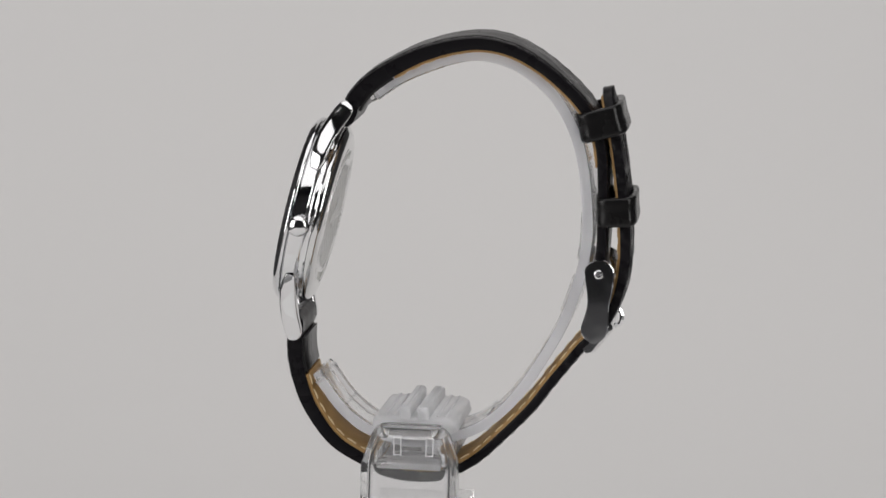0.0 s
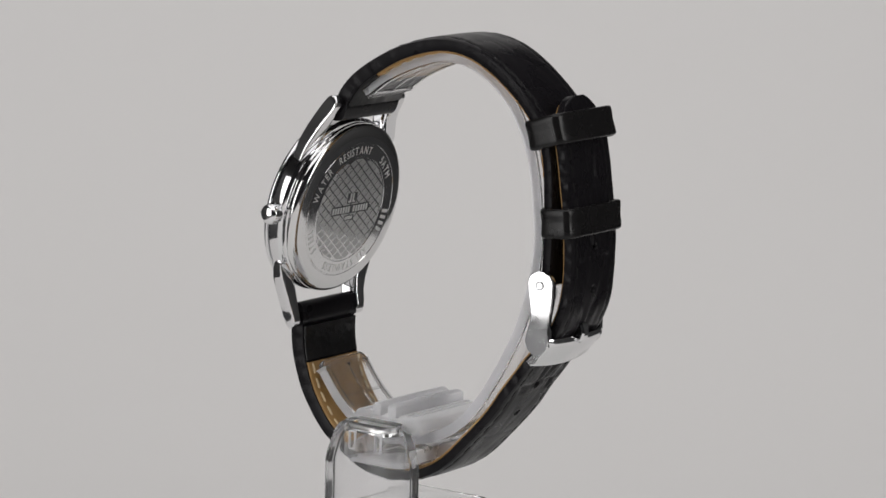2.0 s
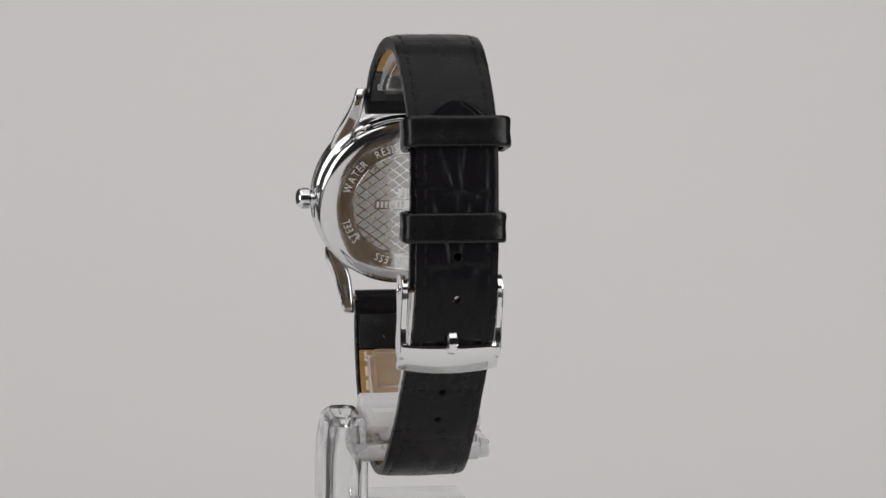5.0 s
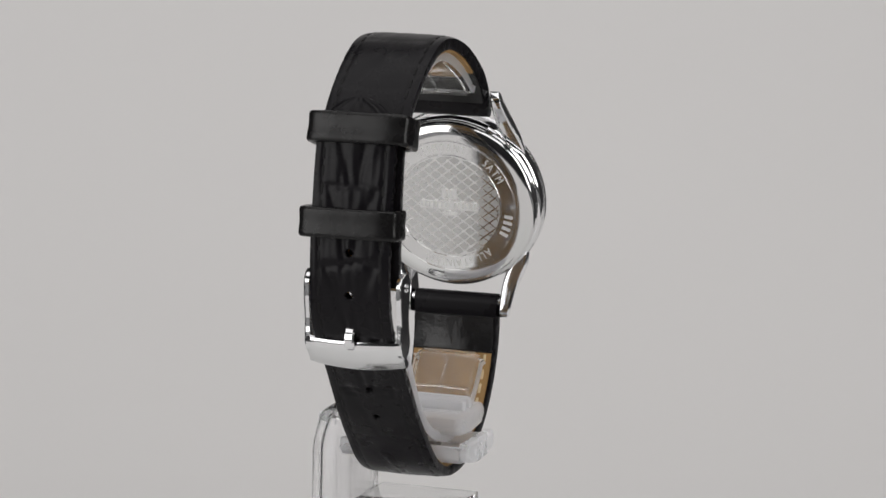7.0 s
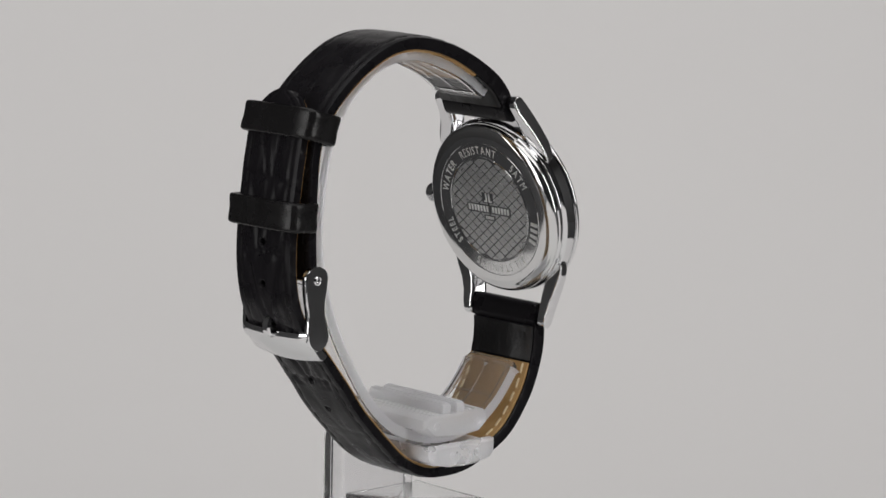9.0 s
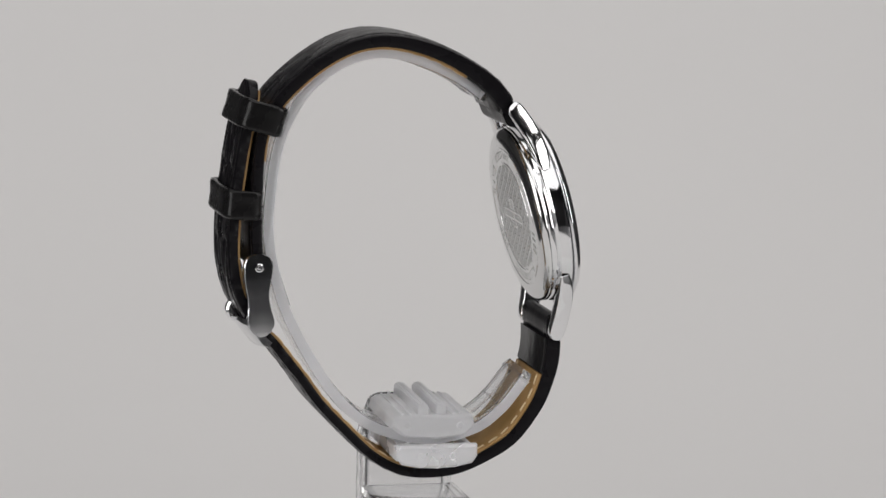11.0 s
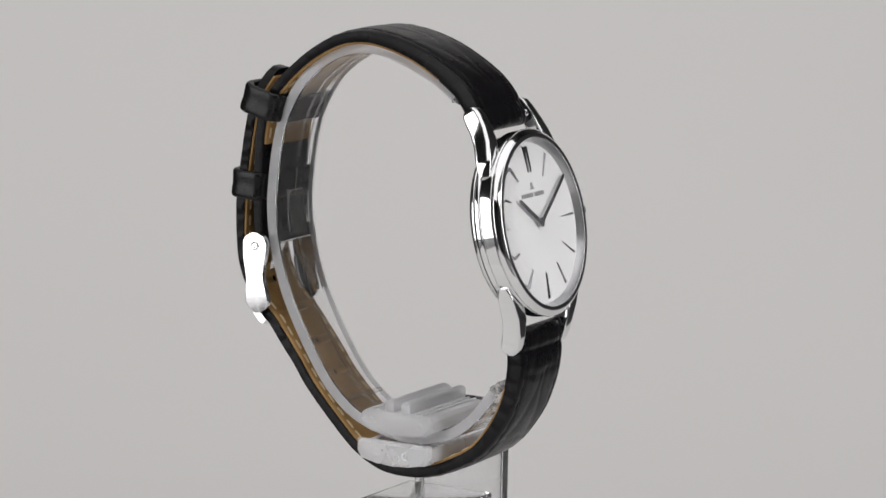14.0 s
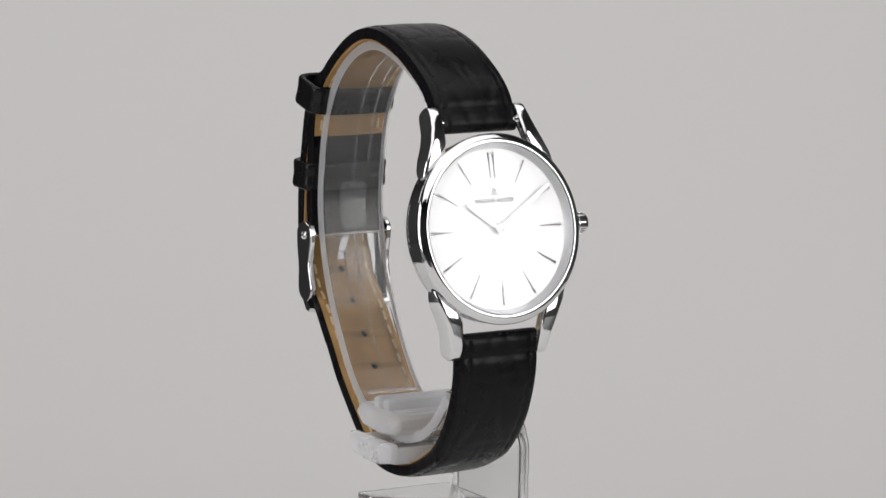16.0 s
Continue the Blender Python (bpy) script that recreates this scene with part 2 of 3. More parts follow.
    plate("boss_wall", -6.5, -5.4, -8.9, 12.4, 45.3, 47.6, 0.2, CLOUDY)
    plate("boss_wall", 6.0, 7.1, -8.9, 12.4, 45.3, 47.6, 0.2, CLOUDY)
    plate("boss_floor", -5.2, 5.8, -8.9, 12.4, 44.5, 45.6, 0.2, CLOUDY)
    for u, z, v in ((-2.6, 46.3, -10.6), (3.0, 46.3, -10.6), (4.6, 51.2, -8.9), (-4.6, 51.4, -8.9)):
        bm = bmesh.new()
        lathe(bm, [(0.5, -0.02), (0.52, -0.1), (0.66, -0.1), (0.7, -0.02), (0.7, 0.06), (0.5, 0.06), (0.5, -0.02)], lambda a, b, h: (u + a, v + h, z + b), 20)
        part("moulding_mark", bm, FROSTED, root)
    # post: a hollow moulded tube with rounded corners and sloped shoulders
    def tube(a, v0, v1, z, r=1.6):
        loop = []
        for cx, cy, start in ((a - r, v1 - r, 0), (-a + r, v1 - r, 90), (-a + r, v0 + r, 180), (a - r, v0 + r, 270)):
            for k in range(5):
                an = radians(start + 22.5 * k)
                loop.append((cx + r * math.cos(an), cy + r * math.sin(an), z))
        return loop

    bm = bmesh.new()
    outer = [(8.0, 10.2, 17.4, 2.0), (8.0, 10.2, 17.4, 45.4), (7.75, 10.2, 17.35, 46.6), (7.1, 10.3, 17.1, 48.8), (6.4, 10.4, 16.8, 50.9), (5.9, 10.7, 16.3, 51.7), (5.2, 11.3, 15.6, 52.15)]
    inner = [(4.6, 12.0, 14.9, 50.6), (5.3, 11.7, 15.4, 50.3), (6.0, 11.6, 15.8, 48.6), (6.6, 11.5, 16.1, 46.4), (6.8, 11.4, 16.2, 45.2), (6.8, 11.4, 16.2, 2.0)]
    rings(bm, [tube(*row) for row in outer + inner])
    part("post", bm, ACRYLIC, root, "hollow clear post with rounded shoulders")
    # rims of the two slots, their white glints painted in by the material
    for u in (-3.7, 1.7):
        for a, b, c, d in ((-0.65, -0.5, 47.9, 51.0), (0.5, 0.65, 47.9, 51.0), (-0.5, 0.5, 50.85, 51.0), (-0.5, 0.5, 47.9, 48.05)):
            plate("slot_rim", u + a, u + b, 16.75, 17.3, c, d, 0.03, RIM_GLINT)
    plate("base_top", -8.3, 8.3, -7.7, 10.2, 35.3, 36.9, 0.3, ACRYLIC)
    bm = bmesh.new()
    box(bm, -14, 12, -32, 18, 0.0, 1.8, 0.3)
    part("base_floor", bm, ACRYLIC, root)
    return root


# ---- the watch ----
TILT = radians(12.1)
NORMAL = Vector((math.cos(TILT), 0, math.sin(TILT)))
UP = Vector((-math.sin(TILT), 0, math.cos(TILT)))
SIDE = Vector((0, 1, 0))
MID = Vector((22.19, 0.73, 86.58))


def on_case(a, b, h):
    """a to the crown's side, b to twelve o'clock, h out of the dial; 0 is the bezel's front."""
    return MID + SIDE * a * 1.012 + UP * b * 1.012 + NORMAL * h


def on_back(a, b, h):
    return on_case(-a, b, -6.6 - h)


CASE_POSE = Matrix.Translation(MID * MM) @ Matrix((SIDE, UP, NORMAL)).transposed().to_4x4()


def prism(bm, outline, h0, h1, place, bevel=0.0):
    """Raise a flat outline from h0 to h1, with its top drawn in by bevel."""
    c = sum((Vector(p) for p in outline), Vector((0, 0))) / len(outline)
    low = [place(x, y, h0) for x, y in outline]
    mid = [place(x, y, h1 - bevel) for x, y in outline]
    loops = [low, mid]
    if bevel:
        loops.append([place(*(Vector((x, y)) - (Vector((x, y)) - c).normalized() * bevel), h1) for x, y in outline])
    rings(bm, loops)


def turned(place, angle, x=0.0, y=0.0):
    """place() with its plan turned clockwise by an angle in degrees, after a shift."""
    c, s = math.cos(radians(angle)), math.sin(radians(angle))
    return lambda a, b, h: place((a + x) * c + (b + y) * s, -(a + x) * s + (b + y) * c, h)


def letter_mesh(char, size):
    data = bpy.data.curves.new("letter", "FONT")
    data.body, data.size, data.extrude, data.align_x = char, size, 0.03, "CENTER"
    data.resolution_u = 3
    ob = new("letter", data)
    bpy.context.view_layer.update()
    me = bpy.data.meshes.new_from_object(ob.evaluated_get(bpy.context.evaluated_depsgraph_get()))
    wide = ob.dimensions.x
    bpy.data.objects.remove(ob)
    return me, wide


def ring_text(bm, text, start, radius, size, step, place):
    """Letters round a ring, clockwise from start degrees (0 is twelve o'clock), their heads outward."""
    angle = start
    for ch in text:
        if ch != " ":
            me, wide = letter_mesh(ch, size)
            wide *= 0.76   # condensed capitals
            angle += math.degrees(wide / 2 / radius)
            spot = turned(place, angle)
            first = len(bm.verts)
            bm.from_mesh(me)
            bm.verts.ensure_lookup_table()
            for v in list(bm.verts)[first:]:
                v.co = spot(v.co.x * 0.76, v.co.y + radius, v.co.z + 0.11)
            bpy.data.meshes.remove(me)
            angle += math.degrees((wide / 2 + step) / radius)
        else:
            angle += math.degrees(0.7 / radius)


def bars(bm, rows, place, h0, h1):
    for x0, x1, y0, y1 in rows:
        prism(bm, [(x0, y0), (x1, y0), (x1, y1), (x0, y1)], h0, h1, place)


def case(root):
    bm = bmesh.new()
    lathe(bm, [(13.3, -2.0), (15.1, -1.5), (15.35, -1.75), (15.42, -2.4), (15.4, -3.6), (15.2, -3.9), (15.05, -4.0), (14.9, -4.15), (14.98, -4.35), (14.98, -4.85),
               (14.8, -5.1), (12.0, -5.1), (12.0, -3.0), (13.3, -2.4), (13.3, -2.0)], on_case)
    body = part("case", bm, STEEL, root, "polished round steel watch case", 30)
    bm = bmesh.new()
    lathe(bm, [(14.0, -0.3), (14.02, -0.05), (14.12, 0.0), (14.68, -0.1), (14.78, -0.2), (14.86, -0.28), (15.2, -0.5), (15.45, -0.8), (15.57, -1.0), (15.57, -1.2), (15.45, -1.38),
               (15.1, -1.42), (14.0, -1.42), (14.0, -0.3)], on_case)
    part("bezel", bm, STEEL, body, "thin polished steel bezel", 40)
    # lugs: swept bars that flow out of the case and curl back
    way = [(9.2, 11.7, -3.1, 2.2, 1.7), (10.4, 11.2, -3.1, 2.9, 2.4), (12.0, 10.5, -3.2, 3.3, 2.8), (14.4, 9.55, -3.6, 3.0, 2.95), (16.6, 9.0, -4.3, 2.5, 2.95),
           (18.4, 8.75, -5.1, 2.15, 3.0), (19.5, 8.65, -5.6, 1.95, 2.7), (20.0, 8.62, -5.9, 1.75, 2.1), (20.25, 8.6, -6.05, 1.4, 1.3)]
    for sa in (-1, 1):
        for sb in (-1, 1):
            bm = bmesh.new()
            loops = []
            for i, (b, a, h, w, d) in enumerate(way):
                b0, _, h0, _, _ = way[max(0, i - 1)]
                b1, _, h1, _, _ = way[min(len(way) - 1, i + 1)]
                t = Vector((b1 - b0, h1 - h0)).normalized()
                loop = []
                for k in range(24):
                    an = math.tau * (k + 0.5) / 24
                    ca, cs = math.cos(an), math.sin(an)
                    x = math.copysign(abs(ca) ** 0.3, ca) * w / 2
                    y = math.copysign(abs(cs) ** 0.3, cs) * d / 2
                    loop.append(on_case(sa * (a + x - 0.27 * y), sb * (b - t.y * y), h + t.x * y))
                loops.append(loop)
            rings(bm, loops)
            part("lug", bm, STEEL, body, sharp=50)
    for sb in (-1, 1):
        bm = bmesh.new()
        lathe(bm, [(0, -8.2), (0.75, -8.2), (0.75, 8.2), (0, 8.2)], lambda a, b, h: on_case(h, sb * 17.8 + a, -5.0 + b), 16)
        part("spring_bar", bm, STEEL, body)
    # crown
    bm = bmesh.new()
    lathe(bm, [(0, 14.6), (0.9, 14.6), (0.9, 15.9), (1.5, 16.0), (1.68, 16.2), (1.68, 17.6), (1.55, 17.9), (1.1, 18.2), (0.55, 18.35), (0, 18.4)], lambda a, b, h: on_case(h, b, -3.1 + a), 40)
    crown = part("crown", bm, STEEL, root, "small fluted steel winding crown")
    bm = bmesh.new()
    box(bm, -0.1, 0.1, -0.07, 0.12, 16.35, 17.55)
    flute = mesh_of(bm, "flute", STEEL)
    for k in range(26):
        m = Matrix.Translation(on_case(0, 0, -3.1) * MM) @ Matrix((UP, NORMAL, SIDE)).transposed().to_4x4() @ Matrix.Rotation(math.tau * k / 26, 4, "Z") @ Matrix.Translation((0, 1.68 * MM, 0))
        piece("flute", flute, crown, m)
    # case back
    bm = bmesh.new()
    lathe(bm, [(0, 0.12), (9.1, 0.12), (9.16, 0.05), (9.28, 0.05), (9.34, 0.12), (11.55, 0.1), (11.6, 0.03), (11.76, 0.03), (11.82, 0.09), (12.8, 0.05), (13.6, -0.07), (14.2, -0.28), (14.6, -0.56), (14.85, -0.9), (14.92, -1.2),
               (14.85, -1.42), (12.0, -1.6), (0, -1.6)], on_back)
    back = part("case_back", bm, BACK_STEEL, root, "engraved stainless steel case back", 40)
    # lattice: matt lozenges with polished lines between them
    step, skew = 1.42, radians(38)
    ea = Vector((math.cos(skew), -math.sin(skew))) * step / math.sin(2 * skew)
    eb = Vector((math.cos(skew), math.sin(skew))) * step / math.sin(2 * skew)
    diamond = [(ea * i + eb * j) * 0.44 for i, j in ((-1, -1), (1, -1), (1, 1), (-1, 1))]
    bm = bmesh.new()
    prism(bm, [tuple(p) for p in diamond], 0.08, 0.15, lambda a, b, h: Vector((a, b, h)), 0.03)
    lozenge = mesh_of(bm, "lozenge", MATT_STEEL)
    back_pose = Matrix.Translation(on_back(0, 0, 0) * MM) @ Matrix((-SIDE, UP, -NORMAL)).transposed().to_4x4()
    rim = bmesh.new()
    for i in range(-12, 13):
        for j in range(-12, 13):
            c = (ea * i + eb * j) * 1.012
            if all((c + d).length < 8.95 for d in diamond):
                piece("lozenge", lozenge, back, back_pose @ Matrix.Translation((c.x * MM, c.y * MM, 0)))
            elif any((c + d).length < 8.6 for d in diamond):
                outline = [c + d if (c + d).length < 8.95 else (c + d).normalized() * 8.95 for d in diamond]
                prism(rim, [tuple(p) for p in outline], 0.08, 0.15, on_back)
    part("lattice_rim", rim, MATT_STEEL, back, "cut lozenges along the edge of the lattice")
    bm = bmesh.new()
    for word, start in (("WATER", -78), ("RESISTANT", -32), ("5ATM", 38), ("ALL", 138), ("STAINLESS", 159), ("STEEL", 230)):
        ring_text(bm, word, start, 9.8, 2.0, 0.26, on_back)
    part("lettering", bm, ENGRAVED, back, "engraved lettering round the rim")
    bm = bmesh.new()
    for k in range(4):
        bars(bm, [(-0.3, 0.3, 9.75, 11.3)], turned(on_back, 98 + k * 6), 0.05, 0.15)
    part("code_bars", bm, ENGRAVED, back)
    bm = bmesh.new()
    bars(bm, [(-5.3, 5.3, -0.75, 0.85), (-1.35, 1.35, 1.1, 3.0), (-1.35, 1.35, -1.95, -1.0)], on_back, 0.1, 0.2)
    part("plaque", bm, BACK_STEEL, back, "polished plain plaque")
    bm = bmesh.new()
    row = [(x, x + 0.46, -0.5, 0.6) for x in [-4.95 + 0.72 * k for k in range(7)] + [0.75 + 0.72 * k for k in range(6)]]
    bars(bm, row + [(-0.55, -0.2, 1.3, 2.9), (0.15, 0.5, 1.3, 2.9), (0.5, 0.9, 1.3, 1.6), (-0.95, -0.55, 1.3, 1.6)]
         + [(x, x + 0.26, -1.75, -1.2) for x in (-1.0, -0.6, -0.2, 0.2, 0.6)], on_back, 0.2, 0.23)
    part("maker_bars", bm, ENGRAVED, back)


def face(root):
    def on_dial(a, b, h):
        return on_case(a, b, h - 0.35)

    bm = bmesh.new()
    lathe(bm, [(0, -1.5), (13.32, -1.5), (13.32, -1.6), (0, -1.6)], on_dial)
    dial = part("dial", bm, DIAL, root, "plain satin white dial")
    bm = bmesh.new()
    lathe(bm, [(13.0, -1.84), (13.98, -0.5), (13.98, -1.84), (13.0, -1.84)], on_case)
    part("inner_ring", bm, REHAUT, root, "brushed grey ring round the dial")
    bm = bmesh.new()
    a, b, c = (Vector((*p, 0)) for p in ((-0.09, 8.3), (0.26, 12.6), (-0.26, 12.6)))
    d = Vector((0.09, 8.3, 0))
    verts = [bm.verts.new(p) for p in (a, d, b, c)]
    ridge = [bm.verts.new(p) for p in ((0, 8.45, 0.22), (0, 12.45, 0.3))]
    bm.faces.new(verts), bm.faces.new((verts[0], verts[1], ridge[0])), bm.faces.new((verts[2], verts[3], ridge[1]))
    bm.faces.new((verts[1], verts[2], ridge[1], ridge[0])), bm.faces.new((verts[3], verts[0], ridge[0], ridge[1]))
    baton = mesh_of(bm, "hour_marker", MARKER, 10)
    for k in range(12):
        for shift in ((-0.42, 0.42) if k == 0 else (0.0,)):
            piece("hour_marker", baton, dial, CASE_POSE @ Matrix.Translation((0, 0, -1.845 * MM)) @ Matrix.Rotation(-math.tau * k / 12, 4, "Z") @ Matrix.Translation((shift * MM, 0, 0)))
    bm = bmesh.new()
    letters = [(x, x + 0.36, 4.25, 4.95) for x in [-3.75 + 0.55 * k for k in range(7)] + [0.5 + 0.55 * k for k in range(6)]]
    bars(bm, letters + [(-0.32, -0.08, 5.5, 6.6), (0.08, 0.32, 5.5, 6.6), (0.32, 0.75, 5.5, 5.72), (-0.75, -0.32, 5.5, 5.72)], on_dial, -1.5, -1.47)
    part("maker_bars", bm, PRINT, dial)
    for name, ang, length, width, h in (("hour_hand", -53.5, 7.2, 0.78, -1.05), ("minute_hand", 57.0, 12.4, 0.7, -0.8)):
        bm = bmesh.new()
        spot = turned(on_dial, ang)
        w = width / 2
        prism(bm, [(-w, -0.2), (w, -0.2), (w * 0.95, length - 0.6), (0.08, length), (-0.08, length), (-w * 0.95, length - 0.6)], h, h + 0.14, spot, 0.1)
        part(name, bm, MARKER, root, "slim polished baton hand", 10)
    bm = bmesh.new()
    lathe(bm, [(0, -0.5), (0.35, -0.5), (0.42, -0.56), (0.42, -0.6), (0.75, -0.62), (0.8, -0.68), (0.8, -1.1), (0, -1.1)], on_dial, 32)
    part("centre_cap", bm, MARKER, root)
    bm = bmesh.new()
    lathe(bm, [(0, 0.34), (5, 0.29), (10, 0.13), (13.4, -0.04), (13.97, -0.14), (13.97, -0.4), (10, -0.40), (5, -0.38), (0, -0.36)], on_case)
    glass = part("crystal", bm, GLASS, root, "slightly domed clear watch glass")
    glass.visible_shadow = False


UPPER = [(13.6, 101.4), (12.9, 103.0), (11.3, 106.2), (8.8, 108.9), (4.6, 111.7), (-0.1, 114.0), (-5.3, 115.5), (-10.0, 115.9), (-14.7, 114.9), (-19.4, 112.4), (-23.6, 109.1),
         (-26.6, 106.0), (-28.6, 103.0), (-29.8, 98.8), (-30.2, 93.4), (-30.3, 89.0), (-30.3, 84.3), (-30.0, 78.4)]
LOWER = [(20.95, 69.3), (21.0, 67.7), (21.0, 62.0), (19.9, 57.2), (18.0, 52.9), (14.3, 48.0), (9.6, 45.0), (4.8, 43.0), (0.0, 42.4), (-4.8, 42.9), (-9.8, 45.5), (-14.6, 50.0), (-19.2, 54.9),
         (-22.2, 59.0), (-25.0, 62.6), (-27.4, 65.6), (-30.2, 68.4), (-32.2, 71.8), (-33.4, 75.0), (-34.1, 79.5), (-34.1, 84.3), (-33.8, 89.0), (-33.2, 93.8), (-32.4, 99.0), (-31.5, 103.5), (-30.6, 106.8), (-30.2, 108.7)]


def mid(x):
    """The strap runs a little askew: its middle line across the case at x."""
    return 0.65 - 0.021 * (x - 20)



def strap(name, root, plan, width_at, thick_at, label, dark_end, crease, depth_at, tip=False):
    line = spline(plan, 0.4)
    total = line[-1][2]
    cols = 40

    def half_width(s):
        w = width_at(s / total) / 2
        if tip and total - s < 7:
            w *= math.sqrt(max(0.02, 1 - ((7 - total + s) / 7.2) ** 1.7))
        return w

    bm = bmesh.new()
    loops = []
    for p, t, s in line:
        n = outward(p, t)
        relief = crease * depth_at(s / total) * min(1.0, (total - s) / 10)
        w, d = half_width(s), thick_at(s / total)
        if s < 1.6:
            d *= math.sqrt(max(0.04, 1 - ((1.6 - s) / 1.62) ** 2))
        d -= 0.45 * math.exp(-((s - 3.9) / 0.5) ** 2)
        loop = []
        for k in range(cols + 1):
            f = -1 + 2 * k / cols
            edge = abs(f) * w - (w - 1.5)
            h = d / 2 * (0.72 + 0.28 * min(1, (1 - abs(f)) * 3.0) ** 0.5) + 0.25 * (d / 3.2) * (1 - f * f)
            h -= 0.13 * math.exp(-(edge / 0.22) ** 2)
            # embossed scales: a cross crease at each end, two furrows that part along it
            x = f * w + 0.5 * noise.noise(Vector((s / 5, f * w / 4, 0)))
            q = (s / 12.4 + 0.35 + 0.05 * noise.noise(Vector((s / 3, x / 3, 6)))) % 1.0
            furrow = math.exp(-((abs(x) - 0.7 - 3.6 * q ** 1.7) / (0.4 + 0.75 * q)) ** 2)
            cross = math.exp(-(min(q, 1 - q) * 12.4 / 0.55) ** 2)
            h -= relief * (0.28 * furrow + 0.26 * cross) * min(1.0, max(0.0, (w - 1.9 - abs(f) * w) / 1.2 + 0.4))
            h += relief * 0.12 * noise.noise(Vector((s / 4.5, f * w / 3.0, 4.0)))
            h += relief * relief * 0.2 * noise.noise(Vector((s / 7.0, f * w / 0.9, 9.0)))
            loop.append((f * w, h))
        wob = relief * (0.3 * noise.noise(Vector((s / 1.5, 0, 2))) - 0.2 * abs(math.cos(s * 1.05)) ** 8)
        loop += [(w + wob, d * 0.12), (w + wob, -d * 0.36), (w - 0.12, -d * 0.5), (-w + 0.12, -d * 0.5), (-w - wob, -d * 0.36), (-w - wob, d * 0.12)]
        loops.append([(p.x + n.x * h, v + mid(p.x), p.y + n.y * h) for v, h in loop])
    rings(bm, loops)
    body = part(name, bm, LEATHER, root, label, 50)
    # lining, black beside the case and tan further on
    for kind, s0, s1, mat, lab in (("dark_lining", 3.6, dark_end, DARK_LINING, "smooth black inner leather"), ("lining", dark_end + 0.1, total - (1.0 if tip else 17.4), LINING, "tan inner leather")):
        bm = bmesh.new()
        loops = []
        for p, t, s in line:
            if s0 <= s <= s1:
                n = outward(p, t)
                w, d = half_width(s) - 0.4, thick_at(s / total)
                loops.append([(p.x + n.x * h, v + mid(p.x), p.y + n.y * h) for v, h in
                              ((-w, -d / 2 + 0.05), (w, -d / 2 + 0.05), (w, -d / 2 - 0.32), (w - 0.1, -d / 2 - 0.4), (-w + 0.1, -d / 2 - 0.4), (-w, -d / 2 - 0.32))])
        rings(bm, loops)
        part(kind, bm, mat, body, lab, 60)
    # stitches, one by one
    for side, mat, tone, gap in (("outer", BLACK_THREAD, "stitch", 0.0), ("inner", CREAM_THREAD, "lining_stitch", 0.0)):
        bm = bmesh.new()
        rings(bm, [[(x, r * math.cos(a * math.tau / 6) * 0.26, r * math.sin(a * math.tau / 6) * 0.17 + lift) for a in range(6)] for x, r, lift in ((-0.98, 0.3, -0.10), (-0.8, 1, -0.02), (0.0, 1.05, 0.03), (0.8, 1, -0.02), (0.98, 0.3, -0.10))])
        me = mesh_of(bm, tone, mat)
        s = 5.0 if side == "outer" else dark_end + 1.5
        while s < total - (5.0 if tip or side == "outer" else 18.0):
            p, t, n = at_line(line, s)
            d, w = thick_at(s / total), half_width(s)
            for sign in (-1, 1):
                v = sign * (w - 1.5)
                h = d / 2 * 0.95 - 0.08 if side == "outer" else -d / 2 - 0.42
                flip = 1 if side == "outer" else -1
                m = Matrix(((t.x, 0, n.x * flip, 0), (0, 1, 0, 0), (t.y, 0, n.y * flip, 0), (0, 0, 0, 1)))
                if m.determinant() < 0:
                    m = m @ Matrix.Diagonal((-1, 1, 1, 1))
                m.translation = Vector((p.x + n.x * h, v + mid(p.x), p.y + n.y * h)) * MM
                piece(tone, me, body, m)
            s += 2.75
    return body, line


def straps(root):
    strap("upper_strap", root, UPPER, lambda f: 15.2 - 1.3 * f, lambda f: 3.1 - 1.3 * min(1, f * 1.9), "short black embossed leather strap end", 12.6, 1.0, lambda f: 0.28 if f < 0.14 else 0.16)
    low, line = strap("lower_strap", root, LOWER, lambda f: 15.2 - 1.9 * min(1, f * 1.5), lambda f: 2.9 - 1.2 * min(1, f * 2.6), "long black embossed leather strap with punched holes", 10.6, 1.0, lambda f: 0.28 if f < 0.16 else 0.17 if f < 0.56 else 0.85, tip=True)
    # punched holes, 6.6 mm apart
    base = min(line, key=lambda r: (r[0] - Vector((-31.8, 71.2))).length)[2]
    targets = [low] + [c for c in low.children if c.name.startswith("lining") and "stitch" not in c.name]
    for ob in targets:
        bm = bmesh.new()
        for k in range(-3, 3):
            p, t, n = at_line(line, base + k * 6.7)
            lathe(bm, [(0, -4), (0.68, -4), (0.68, 4), (0, 4)], lambda a, b, h: (p.x + t.x * a + n.x * h, b + mid(p.x), p.y + t.y * a + n.y * h), 16)
        cutaway(ob, bm)


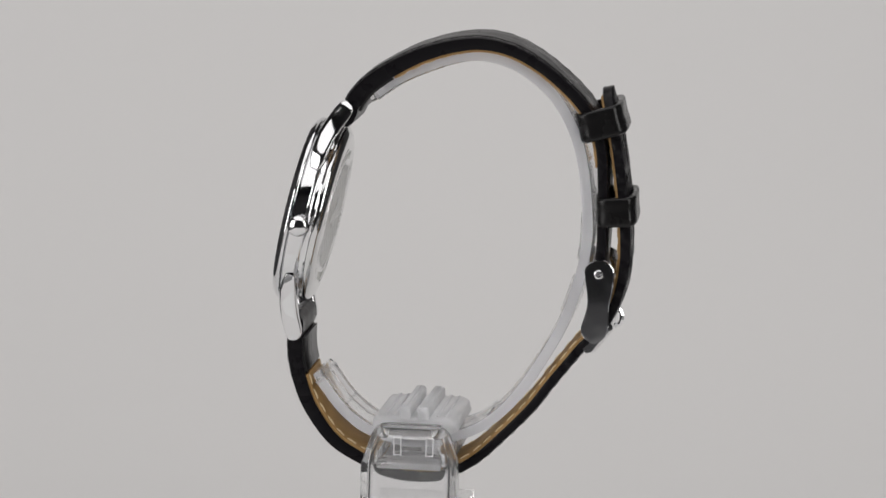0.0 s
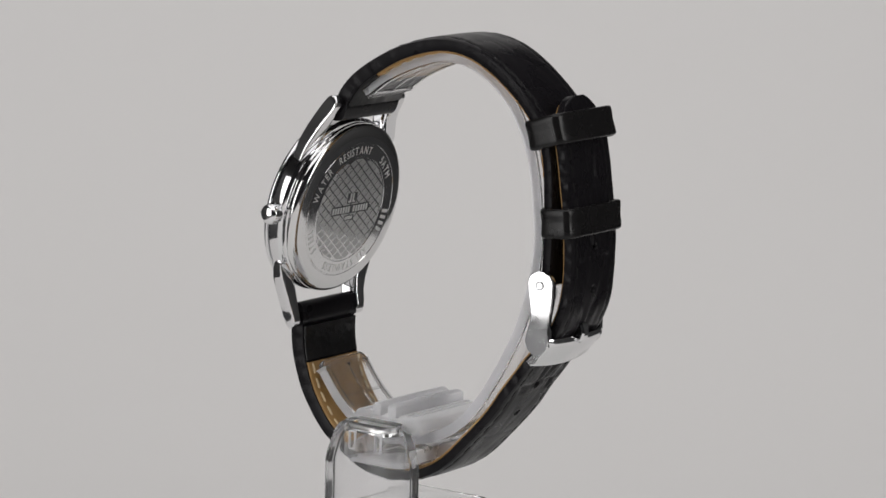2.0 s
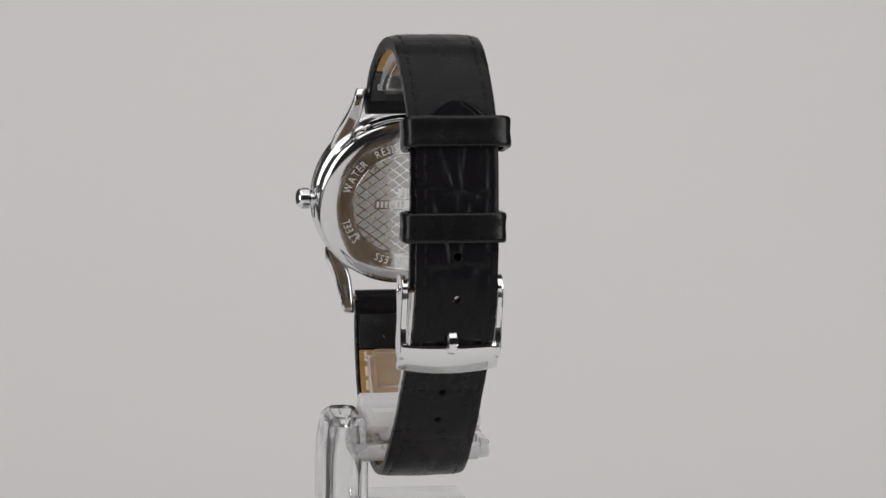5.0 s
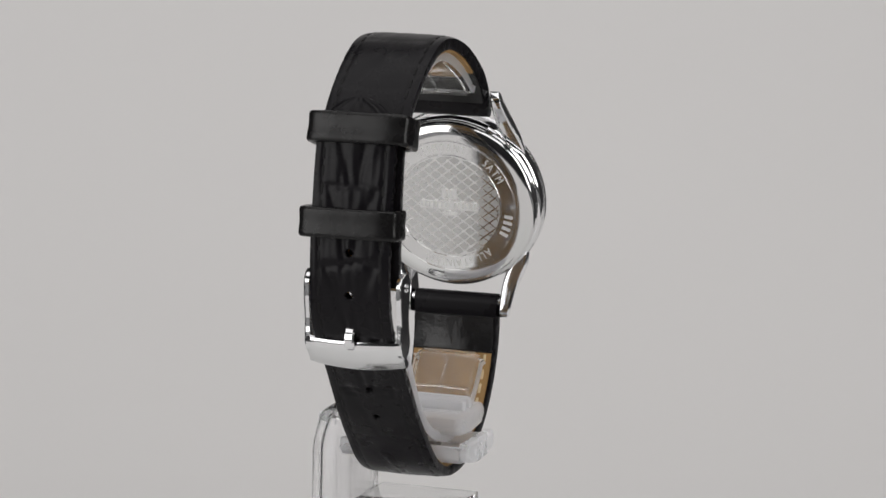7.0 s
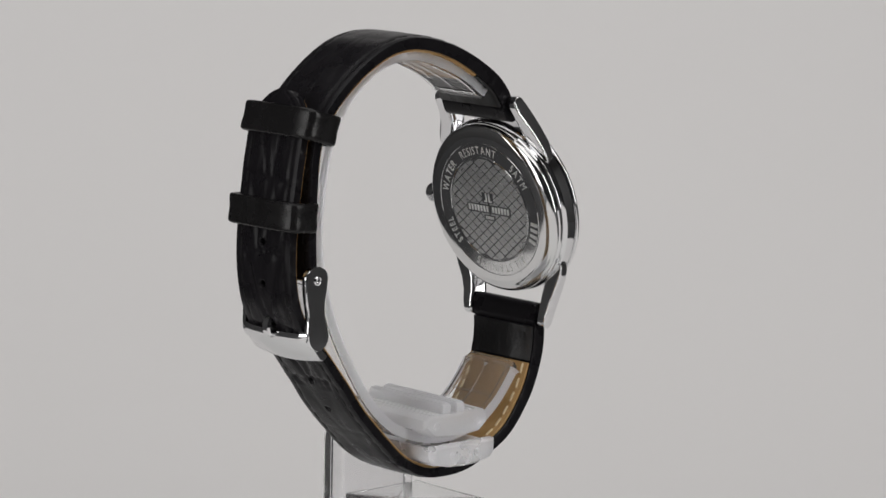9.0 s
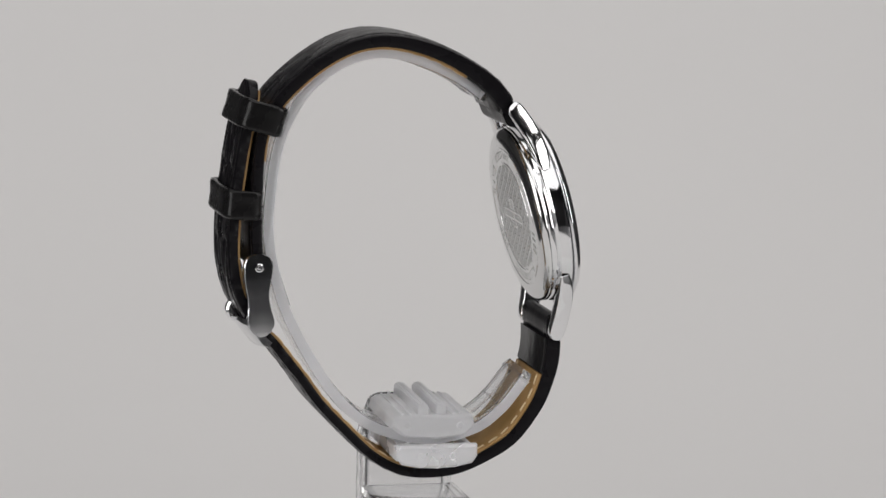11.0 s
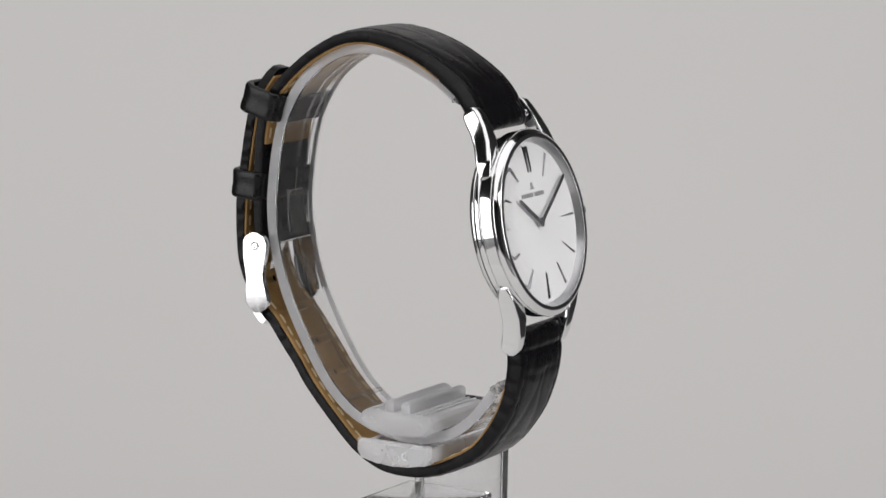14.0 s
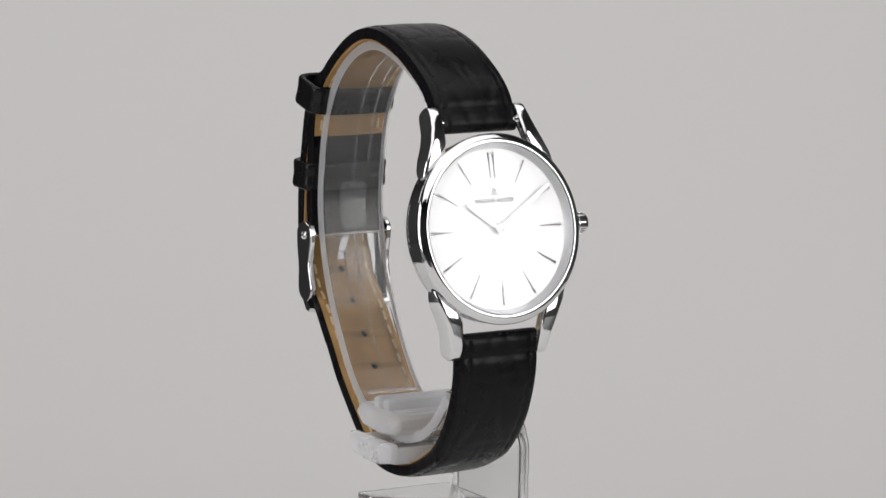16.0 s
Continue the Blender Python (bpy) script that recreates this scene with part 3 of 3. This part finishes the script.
def keeper(root, centre, tilt, depth, width, tall, shift, label):
    """A leather loop: its section lies across the strap, tilted by some degrees."""
    c, s = math.cos(radians(tilt)), math.sin(radians(tilt))
    along, out = Vector((s, c)), Vector((-c, s))
    bm = bmesh.new()
    loops = []
    n = 96
    for k in range(n):
        a = math.tau * k / n
        ca, sa = math.cos(a), math.sin(a)
        x = math.copysign(abs(ca) ** 0.36, ca) * width / 2
        y = math.copysign(abs(sa) ** 0.42, sa) * depth / 2
        inx, iny = x * (1 - 2.2 / width), y * (1 - 2.2 / depth)
        wob = 0.16 * noise.noise(Vector((ca * 2, sa * 2, tall)))
        dent = 0.10 * noise.noise(Vector((ca * 3 + 5, sa * 3, tall)))
        sec = []
        for fr, hh in ((0.0, -0.47), (0.3, -0.5), (0.62, -0.5), (0.85, -0.475), (0.97, -0.43), (1.0, -0.36), (0.98, -0.22), (0.92, -0.05), (0.92, 0.08), (0.97, 0.24), (1.0, 0.37), (0.96, 0.44), (0.84, 0.48), (0.6, 0.5), (0.3, 0.5), (0.0, 0.47)):
            fr *= 1.0 + dent * (0.5 - abs(hh))
            px, py = inx + (x - inx) * fr, iny + (y - iny) * fr
            h = hh * tall + wob
            q = Vector(centre) + out * py + along * h
            sec.append((q.x, px + shift + mid(q.x), q.y))
        loops.append(sec)
    rings(bm, loops, closed_path=True)
    part("keeper", bm, GLOSSY_LEATHER, root, label, 60)


def buckle(root):
    # one arm's outline from the spring bar down to the cross bar
    spine = spline([(-30.1, 80.7), (-30.1, 78.4), (-30.2, 75.5), (-30.0, 72.5), (-29.7, 70.0), (-29.4, 68.2), (-29.2, 66.8)], 0.5)
    total = spine[-1][2]

    def wide(s):
        f = s / total
        if f < 0.15:
            return 2.5 * math.sqrt(max(0.03, 1 - ((0.15 - f) / 0.155) ** 2))
        w = 2.5 - 0.6 * math.exp(-((f - 0.55) / 0.22) ** 2) - 0.1 * f
        return w if f < 0.82 else w * math.sqrt(max(0.06, 1 - ((f - 0.82) / 0.185) ** 2))
    base = part("buckle", bmesh_arm(spine, wide, 1), STEEL, root, "polished steel pin buckle", 12)
    part("side_arm", bmesh_arm(spine, wide, -1), STEEL, base, sharp=12)
    # cross bar: a bowed plate over the strap
    bm = bmesh.new()
    loops = []
    for k in range(25):
        f = -1 + k / 12
        bow = 0.6 * (1 - f * f)
        sec = [(-27.8, 65.7), (-28.4, 65.0), (-29.3, 65.3), (-31.9, 68.3), (-32.35, 69.2), (-32.2, 69.75), (-31.7, 70.0), (-31.2, 69.7), (-30.9, 69.1), (-29.1, 67.0)]
        bend = 1.1 * max(0.0, abs(f) - 0.86) / 0.14
        loops.append([(x + bend * (0.5 if x < -31 else 0.15) - bow * 0.7, f * 8.15 + (0.25 + mid(x)), z - bow * (1.3 if z < 67 else 0.5)) for x, z in sec])
    rings(bm, loops)
    part("cross_bar", bm, STEEL, base, sharp=45)
    bm = bmesh.new()
    pts = spline([(-30.0, 78.4), (-31.4, 75.0), (-32.0, 72.4), (-33.1, 71.4), (-33.6, 70.2), (-33.3, 69.0), (-32.5, 68.3)], 0.35)
    loops = []
    for p, t, s in pts:
        n = outward(p, t)
        k = 1.0 if pts[-1][2] - s > 0.4 else 0.7
        loops.append([(p.x + n.x * h * k, v * k + (0.25 + mid(p.x)), p.y + n.y * h * k) for v, h in ((-0.75, -0.3), (0.75, -0.3), (0.85, 0.0), (0.6, 0.38), (-0.6, 0.38), (-0.85, 0.0))])
    rings(bm, loops)
    part("tongue", bm, STEEL, base)
    bm = bmesh.new()
    lathe(bm, [(0, -7.6), (0.6, -7.6), (0.6, 7.6), (0, 7.6)], lambda a, b, h: (-30.0 + a, h + (0.25 + mid(-30)), 78.4 + b), 16)
    part("spring_bar", bm, STEEL, base)
    for side in (-1, 1):
        bm = bmesh.new()
        lathe(bm, [(0, 7.7), (0.75, 7.7), (0.75, 8.42), (0.6, 8.5), (0.5, 8.35), (0.35, 8.35), (0.25, 8.5), (0, 8.52)], lambda a, b, h: (-30.0 + a, side * h + (0.25 + mid(-30)), 78.4 + b), 24)
        part("rivet", bm, STEEL, base)


def bmesh_arm(spine, wide, side):
    bm = bmesh.new()
    loops = []
    for p, t, s in spine:
        n = Vector((t.y, -t.x))
        w = wide(s)
        b = min(0.2, w * 0.3)
        dip = 0.25 * max(0.0, s / spine[-1][2] - 0.42) ** 2
        sec = [(-w, 7.4), (w, 7.4), (w, 8.02), (w - b * 0.3, 8.2), (w - b, 8.3), (-w + b, 8.3), (-w + b * 0.3, 8.2), (-w, 8.02)]
        loops.append([(p.x + n.x * a, side * (v - dip) + (0.25 + mid(p.x)), p.y + n.y * a) for a, v in sec])
    rings(bm, loops)
    return bm


def watch():
    root = new("wristwatch")
    tagged(root, "slim steel wristwatch with white dial and black leather strap", "wristwatch")
    case(root)
    face(root)
    straps(root)
    keeper(root, (-29.5, 103.3), 16, 8.1, 17.5, 5.0, -0.2, "wide glossy black leather strap keeper")
    keeper(root, (-32.4, 88.8), 4, 6.9, 16.9, 4.9, 0.4, "narrow glossy black leather strap keeper")
    buckle(root)
    return root


studio()
disc = turntable()
holder = stand()
wristwatch = watch()


def motions():
    for thing, yaw in ((disc, 0.0), (holder, STAND_YAW), (wristwatch, 0.0)):
        walk(thing, [(t, pose(0, 0, 0, 0, 0, TURN_START + yaw + TURN_RATE * t)) for t in range(17)])


motions()
